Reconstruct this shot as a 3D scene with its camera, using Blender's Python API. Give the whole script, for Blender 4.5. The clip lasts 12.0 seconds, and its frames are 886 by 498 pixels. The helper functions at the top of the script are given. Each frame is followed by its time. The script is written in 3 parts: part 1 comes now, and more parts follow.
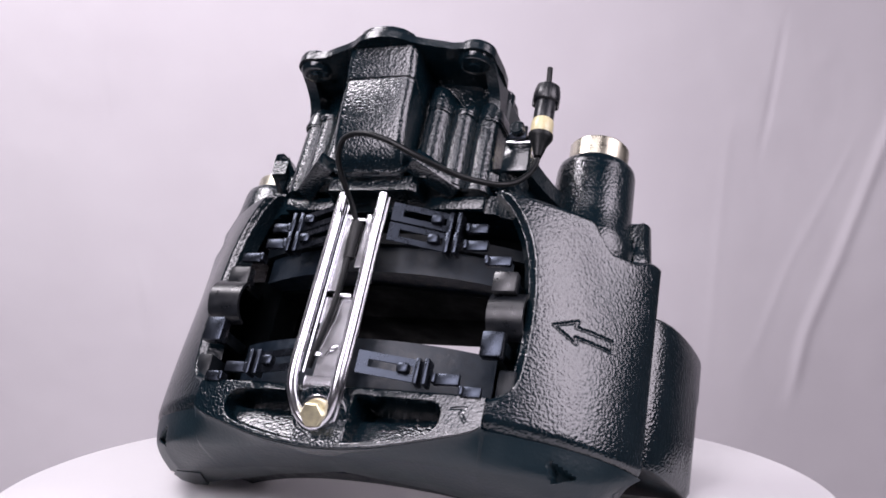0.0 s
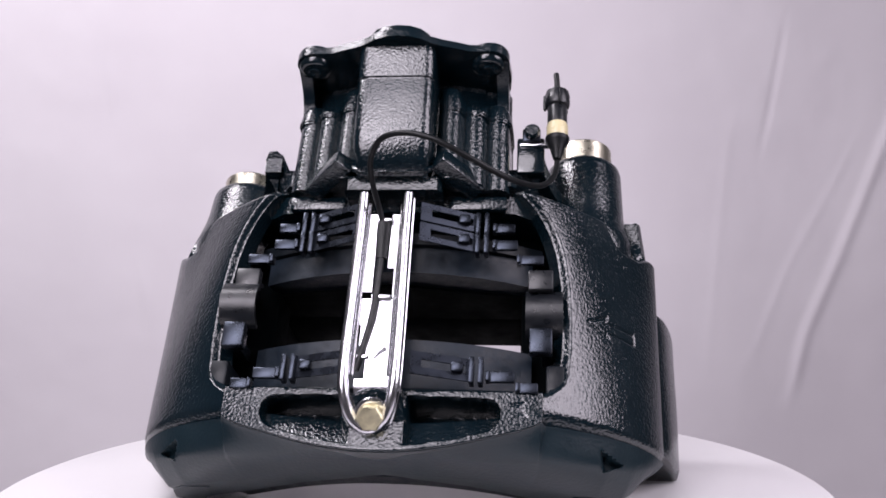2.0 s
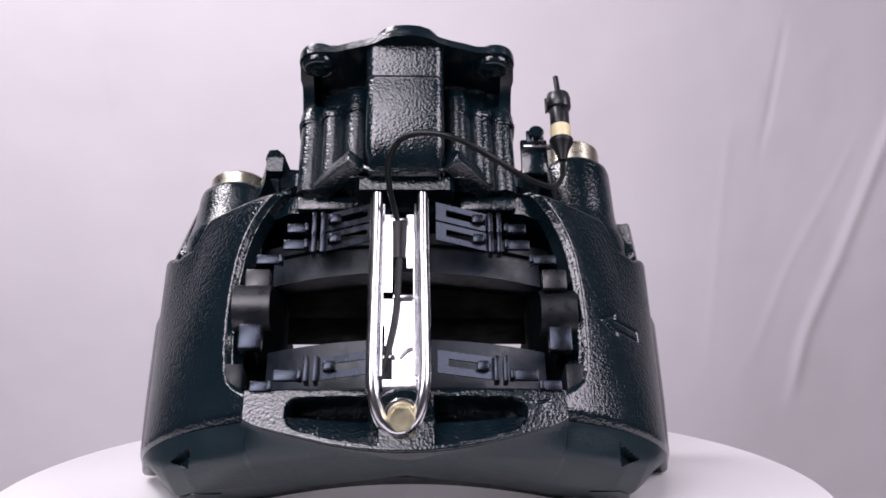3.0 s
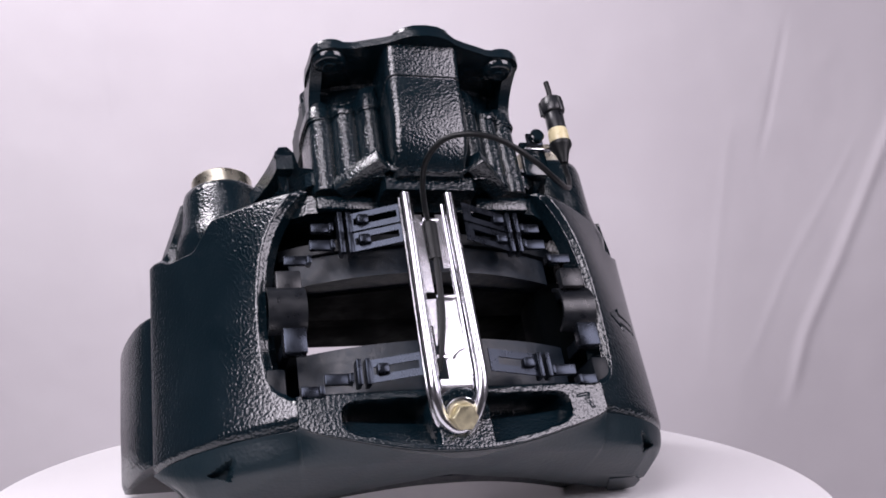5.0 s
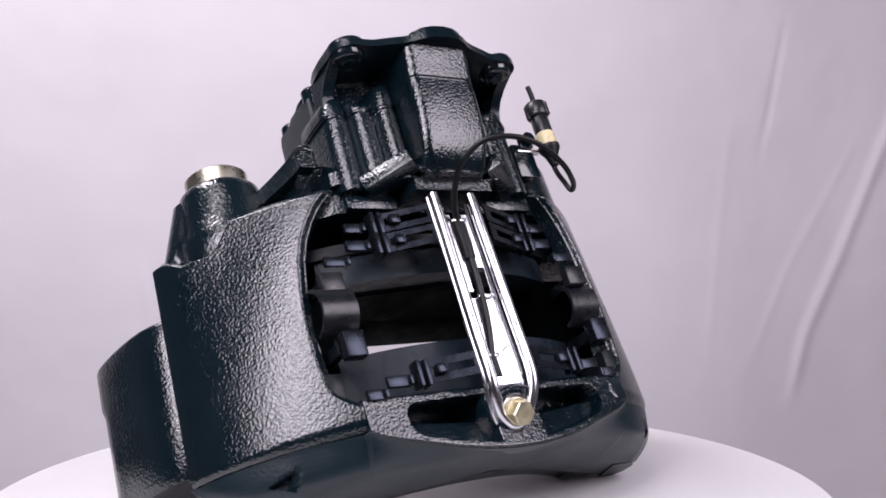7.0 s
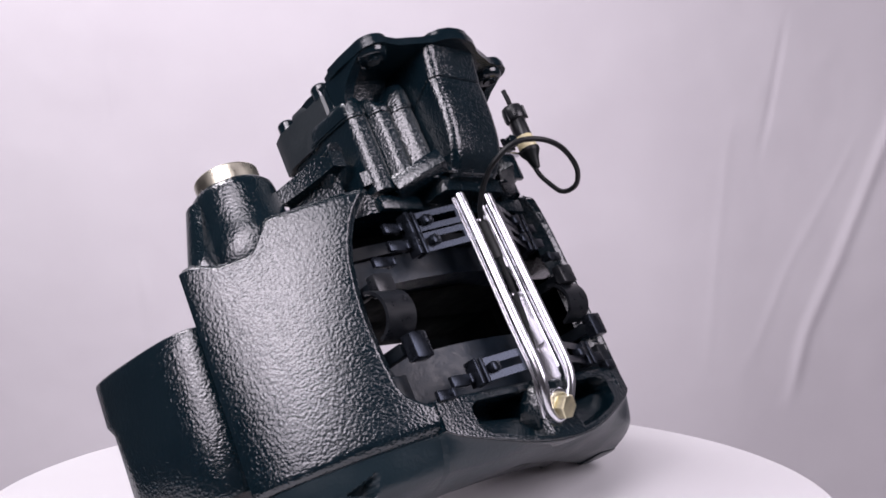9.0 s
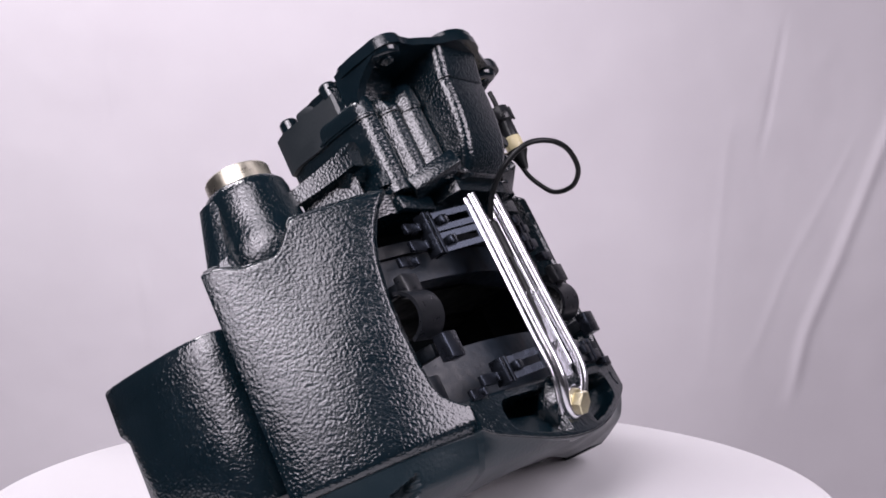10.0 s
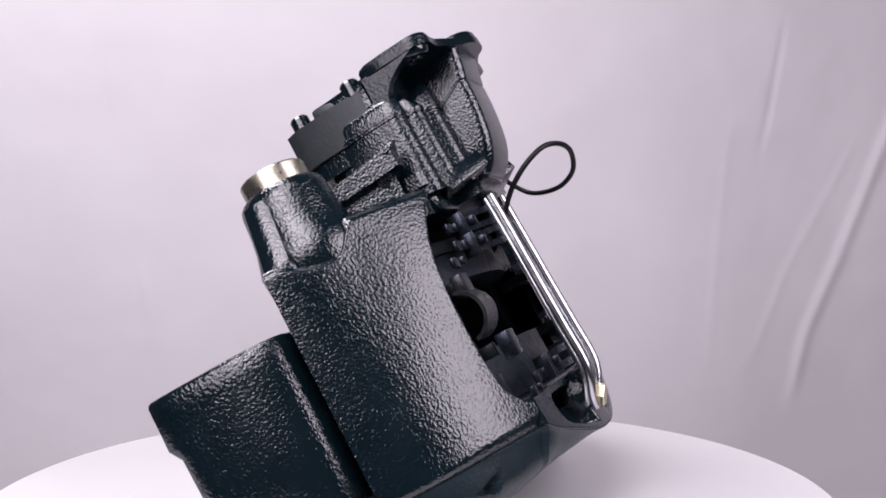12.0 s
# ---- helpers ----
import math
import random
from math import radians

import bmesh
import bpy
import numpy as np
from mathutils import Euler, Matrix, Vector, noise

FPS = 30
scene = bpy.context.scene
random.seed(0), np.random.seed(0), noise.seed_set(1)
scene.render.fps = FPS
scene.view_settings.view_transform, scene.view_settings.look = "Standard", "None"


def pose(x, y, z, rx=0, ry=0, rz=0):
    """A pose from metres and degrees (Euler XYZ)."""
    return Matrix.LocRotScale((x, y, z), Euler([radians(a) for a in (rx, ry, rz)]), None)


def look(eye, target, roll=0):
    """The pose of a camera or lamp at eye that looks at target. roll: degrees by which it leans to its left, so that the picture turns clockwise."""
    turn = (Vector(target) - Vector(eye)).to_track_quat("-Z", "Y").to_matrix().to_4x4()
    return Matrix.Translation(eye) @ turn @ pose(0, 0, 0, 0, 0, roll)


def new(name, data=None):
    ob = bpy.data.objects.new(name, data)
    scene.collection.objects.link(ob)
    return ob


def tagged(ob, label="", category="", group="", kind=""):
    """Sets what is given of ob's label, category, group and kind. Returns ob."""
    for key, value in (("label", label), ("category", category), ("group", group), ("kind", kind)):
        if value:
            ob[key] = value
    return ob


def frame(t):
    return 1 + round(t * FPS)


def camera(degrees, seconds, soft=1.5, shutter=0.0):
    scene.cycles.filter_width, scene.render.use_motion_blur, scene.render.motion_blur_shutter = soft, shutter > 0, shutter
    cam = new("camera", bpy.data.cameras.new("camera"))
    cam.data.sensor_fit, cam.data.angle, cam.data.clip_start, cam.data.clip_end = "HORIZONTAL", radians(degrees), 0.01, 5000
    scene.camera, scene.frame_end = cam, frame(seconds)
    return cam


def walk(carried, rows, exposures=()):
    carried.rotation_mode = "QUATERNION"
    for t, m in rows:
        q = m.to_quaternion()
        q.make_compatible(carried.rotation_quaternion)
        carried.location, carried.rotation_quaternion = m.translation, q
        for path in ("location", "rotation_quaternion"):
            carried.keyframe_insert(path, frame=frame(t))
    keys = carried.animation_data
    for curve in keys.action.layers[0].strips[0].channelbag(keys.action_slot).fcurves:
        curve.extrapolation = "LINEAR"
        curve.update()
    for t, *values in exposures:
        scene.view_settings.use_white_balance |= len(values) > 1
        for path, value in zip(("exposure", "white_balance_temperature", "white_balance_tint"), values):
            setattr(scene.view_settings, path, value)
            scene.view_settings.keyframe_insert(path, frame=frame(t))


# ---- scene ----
# camera: stands still before the turntable
Z_TOP = 0.05                      # top of the turntable
EYE = (0.02225, -0.77, Z_TOP + 0.1983)
AIM = (0.02225, -0.77 + 1.0, Z_TOP + 0.1983 - 0.02241)
cam = camera(47.28, 12.0, soft=1.7)
walk(cam, [(0.0, look(EYE, AIM, 0.11)), (12.0, look(EYE, AIM, 0.11))])

# ---- light: studio softboxes over, beside and behind the table ----
world = bpy.data.worlds.new("studio")
world.use_nodes = True
world.node_tree.nodes["Background"].inputs[0].default_value = (0.80, 0.78, 0.85, 1)
world.node_tree.nodes["Background"].inputs[1].default_value = 0.02
scene.world = world
scene.view_settings.exposure = 0.22


def softbox(name, eye, target, sx, sy, watts, colour):
    data = bpy.data.lights.new(name, "AREA")
    data.shape, data.size, data.size_y, data.energy, data.color = "RECTANGLE", sx, sy, watts, colour
    ob = new(name, data)
    ob.matrix_world = look(eye, target)
    return ob


softbox("overhead_softbox", (-0.29, -0.88, 1.15), (0, 0.0, 0.22), 0.66, 0.95, 9.8, (1.0, 0.925, 1.03))
softbox("right_softbox", (0.90, -0.50, 0.82), (0, 0, 0.18), 0.74, 0.80, 9.4, (1.0, 0.905, 1.03))
softbox("left_softbox", (-0.58, -0.93, 0.78), (0, 0, 0.20), 0.50, 0.78, 6.0, (1.0, 0.915, 1.03))
# weak fill added for surfaces that face the camera; no lamp known there
softbox("front_fill", (-0.62, -1.70, 1.08), (-0.10, 0, 0.25), 0.9, 0.8, 0.5, (1.0, 0.915, 1.03))
softbox("backdrop_softbox", (-0.92, 0.10, 1.62), (-0.28, 0.95, 0.52), 0.7, 0.5, 22.0, (1.0, 0.935, 1.015))


# ---- materials ----
def material(name, colour, rough, metal=0.0):
    m = bpy.data.materials.new(name)
    m.use_nodes = True
    b = m.node_tree.nodes["Principled BSDF"]
    b.inputs["Base Color"].default_value = (*colour, 1)
    b.inputs["Roughness"].default_value = rough
    b.inputs["Metallic"].default_value = metal
    return m, m.node_tree, b


def noise_node(tree, scale, detail=3.0, rough=0.5, coord=None):
    n = tree.nodes.new("ShaderNodeTexNoise")
    n.inputs["Scale"].default_value, n.inputs["Detail"].default_value, n.inputs["Roughness"].default_value = scale, detail, rough
    tree.links.new(coord, n.inputs["Vector"])
    return n


def ramp(tree, source, stops):
    r = tree.nodes.new("ShaderNodeValToRGB")
    while len(r.color_ramp.elements) < len(stops):
        r.color_ramp.elements.new(0.5)
    for e, (p, c) in zip(r.color_ramp.elements, stops):
        e.position, e.color = p, (*c, 1) if len(c) == 3 else c
    tree.links.new(source, r.inputs[0])
    return r


def bump(tree, b, sources, distance):
    """Adds the heights of several (output, weight) and bumps the surface by their sum, in metres."""
    total = None
    for out, weight in sources:
        mul = tree.nodes.new("ShaderNodeMath")
        mul.operation = "MULTIPLY"
        tree.links.new(out, mul.inputs[0])
        mul.inputs[1].default_value = weight
        if total is None:
            total = mul.outputs[0]
        else:
            add = tree.nodes.new("ShaderNodeMath")
            tree.links.new(total, add.inputs[0])
            tree.links.new(mul.outputs[0], add.inputs[1])
            total = add.outputs[0]
    n = tree.nodes.new("ShaderNodeBump")
    n.inputs["Distance"].default_value = distance
    n.inputs["Strength"].default_value = 1.0
    tree.links.new(total, n.inputs["Height"])
    tree.links.new(n.outputs[0], b.inputs["Normal"])


def coords(tree):
    return tree.nodes.new("ShaderNodeTexCoord").outputs["Object"]


def painted_casting(name, relief, scale, rough, shine=0.85, tone_lo=(0.0016, 0.0066, 0.0100), tone_hi=(0.0040, 0.0106, 0.0152)):
    m, tree, b = material(name, (0.011, 0.015, 0.017), rough)
    b.inputs["Specular IOR Level"].default_value = shine
    c = coords(tree)
    big = noise_node(tree, scale, 1.0, 0.4, c)
    fine = noise_node(tree, scale * 2.4, 2.0, 0.5, c)
    grain = noise_node(tree, 2600, 1.0, 0.5, c)
    patch = noise_node(tree, 22, 3.0, 0.6, c)
    bump(tree, b, [(big.outputs[0], 1.0), (fine.outputs[0], 0.20), (grain.outputs[0], 0.004)], relief)
    tone = ramp(tree, patch.outputs[0], [(0.3, tone_lo), (0.75, tone_hi)])
    tree.links.new(tone.outputs[0], b.inputs["Base Color"])
    gloss = ramp(tree, patch.outputs[0], [(0.3, (rough * 0.8,) * 3), (0.75, (rough * 1.25,) * 3)])
    tree.links.new(gloss.outputs[0], b.inputs["Roughness"])
    return m


CAST = painted_casting("black_painted_casting", 0.00043, 530, 0.15)
CAST_FINE = painted_casting("black_painted_fine_casting", 0.00045, 580, 0.13)
LEATHER = painted_casting("black_painted_leather_grain", 0.00040, 580, 0.16, 0.9)
SMOOTH = painted_casting("black_painted_smooth", 0.00012, 420, 0.14)
FLANGE = painted_casting("black_painted_flange", 0.00020, 480, 0.22, 0.45)
MACHINED = painted_casting("black_painted_machined", 0.00018, 420, 0.36, 0.50, (0.003, 0.011, 0.016), (0.006, 0.016, 0.022))
BRUSHED = painted_casting("black_painted_brushed", 0.00013, 380, 0.50, 1.0)


def worn(name, colour, rough, metal, spread, scale, relief):
    m, tree, b = material(name, colour, rough, metal)
    c = coords(tree)
    n = noise_node(tree, scale, 4.0, 0.6, c)
    f = noise_node(tree, scale * 9, 2.0, 0.5, c)
    lo, hi = [tuple(v * k for v in colour) for k in (1 - spread, 1 + spread)]
    tree.links.new(ramp(tree, n.outputs[0], [(0.3, lo), (0.7, hi)]).outputs[0], b.inputs["Base Color"])
    tree.links.new(ramp(tree, n.outputs[0], [(0.3, (rough * 0.75,) * 3), (0.7, (min(1, rough * 1.3),) * 3)]).outputs[0], b.inputs["Roughness"])
    bump(tree, b, [(n.outputs[0], 1.0), (f.outputs[0], 0.3)], relief)
    return m


PAD = worn("brake_pad_friction", (0.0070, 0.0130, 0.0210), 0.40, 0.0, 0.3, 160, 0.0004)
PLATE = worn("pad_backing_plate", (0.0045, 0.0070, 0.0100), 0.40, 0.0, 0.3, 120, 0.0002)
# near-black: the shade inside the window is put into this colour
INSIDE_SHADE = worn("shade_black_interior", (0.0004, 0.0010, 0.0014), 0.8, 0.0, 0.2, 40, 0.00005)
SPRING = worn("dark_spring_steel", (0.030, 0.036, 0.048), 0.28, 0.85, 0.2, 90, 0.0001)
CHROME = worn("bright_zinc_steel", (0.68, 0.68, 0.71), 0.22, 1.0, 0.06, 60, 0.0001)
BRASS = worn("yellow_zinc_bolt", (0.74, 0.68, 0.46), 0.36, 0.9, 0.15, 220, 0.0002)
CAPM = worn("yellow_zinc_cap", (0.56, 0.53, 0.43), 0.28, 1.0, 0.12, 90, 0.0001)
RUBBER = worn("black_rubber", (0.0022, 0.0032, 0.0040), 0.42, 0.0, 0.2, 200, 0.0001)
PLASTIC = worn("black_plastic", (0.008, 0.0095, 0.012), 0.32, 0.0, 0.2, 150, 0.0001)
BAND = worn("pale_yellow_plastic", (0.62, 0.55, 0.33), 0.30, 0.0, 0.06, 150, 0.0001)
WHITE = worn("white_turntable_top", (0.67, 0.66, 0.67), 0.45, 0.0, 0.02, 9, 0.00005)
WALL = worn("studio_wall", (0.16, 0.16, 0.17), 0.8, 0.0, 0.06, 3, 0.001)

# low gloss; the interior gets almost none, to keep its painted shade dark
for dull, shine in ((INSIDE_SHADE, 0.04), (PAD, 0.38), (PLATE, 0.25), (RUBBER, 0.3)):
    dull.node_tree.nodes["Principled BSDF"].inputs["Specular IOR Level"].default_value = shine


def cloth():
    m, tree, b = material("white_backdrop_cloth", (0.74, 0.71, 0.74), 0.85)
    c = coords(tree)
    wave = noise_node(tree, 3.2, 3.0, 0.55, c)
    weave = noise_node(tree, 900, 1.0, 0.5, c)
    bump(tree, b, [(wave.outputs[0], 1.0), (weave.outputs[0], 0.01)], 0.012)
    tree.links.new(ramp(tree, wave.outputs[0], [(0.3, (0.60, 0.572, 0.60)), (0.7, (0.64, 0.615, 0.64))]).outputs[0], b.inputs["Base Color"])
    return m


CLOTH = cloth()


# ---- mesh tools: caliper meshes are written in millimetres ----
def part(name, bm, mat, parent, label="", smooth=True, scale=0.001, angle=32):
    bmesh.ops.recalc_face_normals(bm, faces=bm.faces)
    bmesh.ops.scale(bm, vec=(scale,) * 3, verts=bm.verts)
    me = bpy.data.meshes.new(name)
    bm.to_mesh(me)
    bm.free()
    me.materials.append(mat)
    if smooth:
        for p in me.polygons:
            p.use_smooth = True
        me.set_sharp_from_angle(angle=radians(angle))
    ob = new(name, me)
    if parent:
        ob.parent = parent
    if label:
        ob["label"] = label
    return ob


def grid(bm, fn, nu, nv):
    return [[bm.verts.new(fn(i / nu, j / nv)) for j in range(nv + 1)] for i in range(nu + 1)]


def skin(bm, g):
    for i in range(len(g) - 1):
        for j in range(len(g[0]) - 1):
            bm.faces.new((g[i][j], g[i + 1][j], g[i + 1][j + 1], g[i][j + 1]))


def slab(front, back, nu, nv, bm=None):
    """A closed solid between two sheets over the unit square."""
    bm = bm or bmesh.new()
    a, b = grid(bm, front, nu, nv), grid(bm, back, nu, nv)
    skin(bm, a), skin(bm, b)
    for i in range(nu):
        for j in (0, nv):
            bm.faces.new((a[i][j], a[i + 1][j], b[i + 1][j], b[i][j]))
    for j in range(nv):
        for i in (0, nu):
            bm.faces.new((a[i][j], a[i][j + 1], b[i][j + 1], b[i][j]))
    return bm


def bevelled(bm, width, segments=2, sharp=30):
    if width > 0:
        edges = [e for e in bm.edges if len(e.link_faces) == 2 and e.calc_face_angle() > radians(sharp)]
        bmesh.ops.bevel(bm, geom=edges, offset=width, segments=segments, affect="EDGES", profile=0.5, clamp_overlap=True)
    return bm


def prism(outline, z0, z1, width=1.0, shrink=1.0, centre=(0, 0), segments=2, bm=None):
    """An outline in x, y drawn up from z0 to z1; shrink scales the upper outline about a centre."""
    own = bmesh.new()
    low = [own.verts.new((x, y, z0)) for x, y in outline]
    high = [own.verts.new((centre[0] + (x - centre[0]) * shrink, centre[1] + (y - centre[1]) * shrink, z1)) for x, y in outline]
    own.faces.new(low), own.faces.new(high)
    n = len(outline)
    for i in range(n):
        own.faces.new((low[i], low[(i + 1) % n], high[(i + 1) % n], high[i]))
    bevelled(own, width, segments, 40)
    return merge(bm, own)


def merge(bm, own, m=None):
    if m is not None:
        bmesh.ops.transform(own, matrix=m, verts=own.verts)
    if bm is None:
        return own
    me = bpy.data.meshes.new("tmp")
    own.to_mesh(me)
    own.free()
    bm.from_mesh(me)
    bpy.data.meshes.remove(me)
    return bm


def box(x0, x1, y0, y1, z0, z1, width=0.8, m=None, bm=None):
    own = bmesh.new()
    bmesh.ops.create_cube(own, size=1)
    bmesh.ops.scale(own, vec=(x1 - x0, y1 - y0, z1 - z0), verts=own.verts)
    bevelled(own, width)
    bmesh.ops.translate(own, vec=((x0 + x1) / 2, (y0 + y1) / 2, (z0 + z1) / 2), verts=own.verts)
    return merge(bm, own, m)


def turned(profile, n=40, m=None, bm=None):
    """A body of revolution about z from (radius, z) pairs."""
    own = bmesh.new()
    rings = [[own.verts.new((r * math.cos(2 * math.pi * k / n), r * math.sin(2 * math.pi * k / n), z)) for k in range(n)] for r, z in profile]
    for a, b in zip(rings, rings[1:]):
        for k in range(n):
            own.faces.new((a[k], a[(k + 1) % n], b[(k + 1) % n], b[k]))
    own.faces.new(rings[0]), own.faces.new(rings[-1])
    return merge(bm, own, m)


def spline(points, steps=10):
    pts = [Vector(p) for p in points]
    pts = [pts[0] * 2 - pts[1]] + pts + [pts[-1] * 2 - pts[-2]]
    out = []
    for i in range(1, len(pts) - 2):
        a, b, c, d = pts[i - 1:i + 3]
        for k in range(steps):
            t = k / steps
            out.append(0.5 * (2 * b + (c - a) * t + (2 * a - 5 * b + 4 * c - d) * t * t + (3 * b - a - 3 * c + d) * t ** 3))
    return out + [pts[-2]]


def tube(points, radius, n=10, steps=10, bm=None, flat=1.0):
    own = bmesh.new()
    path = spline(points, steps)
    rings, up = [], Vector((0, 0, 1))
    for i, p in enumerate(path):
        way = (path[min(i + 1, len(path) - 1)] - path[max(i - 1, 0)]).normalized()
        if abs(way.dot(up)) > 0.95:
            up = Vector((0, 1, 0.2)).normalized()
        side = way.cross(up).normalized()
        up = side.cross(way).normalized()
        r = radius(i / (len(path) - 1)) if callable(radius) else radius
        rings.append([own.verts.new(p + side * r * math.cos(2 * math.pi * k / n) + up * r * flat * math.sin(2 * math.pi * k / n)) for k in range(n)])
    for a, b in zip(rings, rings[1:]):
        for k in range(n):
            own.faces.new((a[k], a[(k + 1) % n], b[(k + 1) % n], b[k]))
    own.faces.new(rings[0]), own.faces.new(rings[-1])
    return merge(bm, own)


def arc(cx, cy, r, a0, a1, n):
    return [(cx + r * math.cos(radians(a0 + (a1 - a0) * k / n)), cy + r * math.sin(radians(a0 + (a1 - a0) * k / n))) for k in range(n + 1)]


def mirrored(half):
    """A closed outline from its half with x >= 0, listed from front to back."""
    return [(x, y) for x, y in half] + [(-x, y) for x, y in reversed(half) if x > 0.01]


def step(a, b, x):
    t = min(1, max(0, (x - a) / (b - a)))
    return t * t * (3 - 2 * t)


def table_of(pairs):
    """A smooth function through (x, y) pairs, with x rising."""
    def f(x):
        if x <= pairs[0][0]:
            return pairs[0][1]
        for (x0, y0), (x1, y1) in zip(pairs, pairs[1:]):
            if x <= x1:
                return y0 + (y1 - y0) * (x - x0) / (x1 - x0)
        return pairs[-1][1]
    return f


# ---- the setting ----
def ridge(x, z, line, width):
    """How far (x, z) stands on a fold that follows line, a list of (z, x), from low to high."""
    if not line[0][0] <= z <= line[-1][0]:
        return 0.0
    d = (x - table_of(line)(z)) / width
    ends = step(0, 0.10, z - line[0][0]) * step(0, 0.10, line[-1][0] - z)
    return math.exp(-d * d) * ends


def crease(points, width, high):
    return [(z, x) for x, z in points], width, high


FLOOR = -0.75
FOLDS = [crease([(0.590, -0.07), (0.620, 0.07), (0.675, 0.20), (0.745, 0.38), (0.83, 0.60)], 0.009, 0.0046),
         crease([(0.490, -0.03), (0.540, 0.05), (0.590, 0.18), (0.665, 0.32), (0.72, 0.43)], 0.006, 0.0013),
         crease([(0.535, 0.33), (0.560, 0.45), (0.590, 0.62)], 0.003, -0.0026),
         crease([(0.455, -0.03), (0.475, 0.23), (0.500, 0.46)], 0.008, 0.0009),
         crease([(-0.455, 0.02), (-0.465, 0.12), (-0.485, 0.22)], 0.006, 0.0022),
         crease([(-0.515, 0.40), (-0.522, 0.47), (-0.530, 0.57)], 0.005, 0.0022)]


def build_backdrop():
    """A hanging cloth with a few creases that sweeps out over the floor in front."""
    xs = [-1.6 + 0.05 * i for i in range(20)] + [-0.60 + 0.006 * i for i in range(250)] + [0.90 + 0.05 * i for i in range(15)]
    ss = [-1.2 + 0.15 * i for i in range(8)] + [0.03 * i for i in range(16)] + [0.4712 + 0.04 * i for i in range(5)]
    ss += [0.66 + 0.012 * i for i in range(85)] + [1.69 + 0.06 * i for i in range(9)]

    def at(i, j, back):
        x, s = xs[i], ss[j]
        if s < 0.0:
            return Vector((x, 0.60 + s, FLOOR + 0.004 - back))
        if s < 0.4712:
            a = s / 0.30
            return Vector((x, 0.60 + (0.30 + back) * math.sin(a), FLOOR + 0.304 - (0.30 + back) * math.cos(a)))
        z = FLOOR + 0.304 + s - 0.4712
        away = 0.12 * max(0.0, x - 0.05) * step(0.05, 0.75, x)
        far = 1.67 / (1.67 + away)
        lift = sum(high * ridge(x * far, 0.248 + (z - 0.248) * far, line, width) for line, width, high in FOLDS) - away
        lift += 0.010 * noise.noise((x * 1.6, z * 0.7, 3.0)) + 0.003 * noise.noise((x * 5.0 + z * 1.5, z * 1.2, 7.0))
        return Vector((x, 0.90 - lift * step(0.5, 0.7, s) + back, z))

    nu, nv = len(xs) - 1, len(ss) - 1
    bm = slab(lambda u, v: at(round(u * nu), round(v * nv), 0.0), lambda u, v: at(round(u * nu), round(v * nv), 0.002), nu, nv)
    return tagged(part("backdrop", bm, CLOTH, None, scale=1.0, angle=80), "creased white cloth backdrop hanging down to the floor", "backdrop", kind="structure")


def build_stand():
    stand = new("plinth")
    part("top", box(-0.19, 0.19, -0.19, 0.19, -0.03, 0.0, 0.003), WHITE, stand, scale=1.0)
    part("column", box(-0.14, 0.14, -0.14, 0.14, FLOOR, -0.03, 0.003), WHITE, stand, scale=1.0)
    return tagged(stand, "plain white plinth under the round turntable", "plinth")


def build_room():
    for name, size, at in (("wall_north", (5.2, 0.1, 3.3), (0, 1.6, 0.85)), ("wall_south", (5.2, 0.1, 3.3), (0, -2.6, 0.85)),
                           ("wall_west", (0.1, 4.1, 3.3), (-2.55, -0.5, 0.85)), ("wall_east", (0.1, 4.1, 3.3), (2.55, -0.5, 0.85)),
                           ("ceiling", (5.2, 4.3, 0.1), (0, -0.5, 2.55)), ("floor", (5.2, 4.3, 0.1), (0, -0.5, FLOOR - 0.05))):
        bm = bmesh.new()
        bmesh.ops.create_cube(bm, size=1)
        bmesh.ops.scale(bm, vec=size, verts=bm.verts)
        ob = part(name, bm, WALL, None, scale=1.0, smooth=False)
        ob.location = at
        tagged(ob, "plain grey studio " + name.split("_")[0], name.split("_")[0], kind="structure")


def build_turntable():
    top = new("turntable")
    R = 0.3125
    prof = [(R - 0.004, 0.018), (R, 0.022), (R, Z_TOP - 0.004), (R - 0.001, Z_TOP - 0.0012), (R - 0.004, Z_TOP), (0.05, Z_TOP)]
    # the disc sits a little off the axis and runs out of true by half a degree
    part("disc", turned(prof, 160, pose(-0.0039, 0.0046, 0, -0.3, -0.45, 0)), WHITE, top, scale=1.0)
    part("base", turned([(0.20, 0.001), (0.205, 0.004), (0.205, 0.015), (0.19, 0.018)], 80), PLASTIC, top, "black plastic base", scale=1.0)
    return tagged(top, "round white motorised turntable carrying the brake caliper", "turntable")


# ---- the brake caliper ----
A, B, YC = 191.0, 131.0, 62.0


def rim_y(x):
    return YC - B * math.sqrt(max(0.0, 1 - (x / A) ** 2))


WIN = table_of([(-172, 103.5), (-155, 103.5), (-151, 105), (-147, 109.5), (-142, 114), (-134, 117), (-115, 119), (-94, 119.5), (-70, 118.5),
                (-48, 115.5), (-34, 111.5), (-22, 106), (-12, 99.5), (-5, 93), (2, 85)])


LIP = table_of([(0, -196.3), (10, -196.1), (20, -195.3), (30, -194), (39, -192.4), (48, -190.4), (57, -188.0), (66, -185.4), (75, -182.7), (84, -180), (91, -177.8), (97, -175.4), (101, -173.2), (104, -171)])


def lip_z(x):
    return LIP(abs(x))


def beam_y(x, z):
    """Front of the lower beam: upright, swelling forward towards the middle of its lip."""
    d = (-150 - z) / 40
    k = (x / 104) ** 2
    return -53 + 4 * k - d * (5 * (1 - k) + 2)


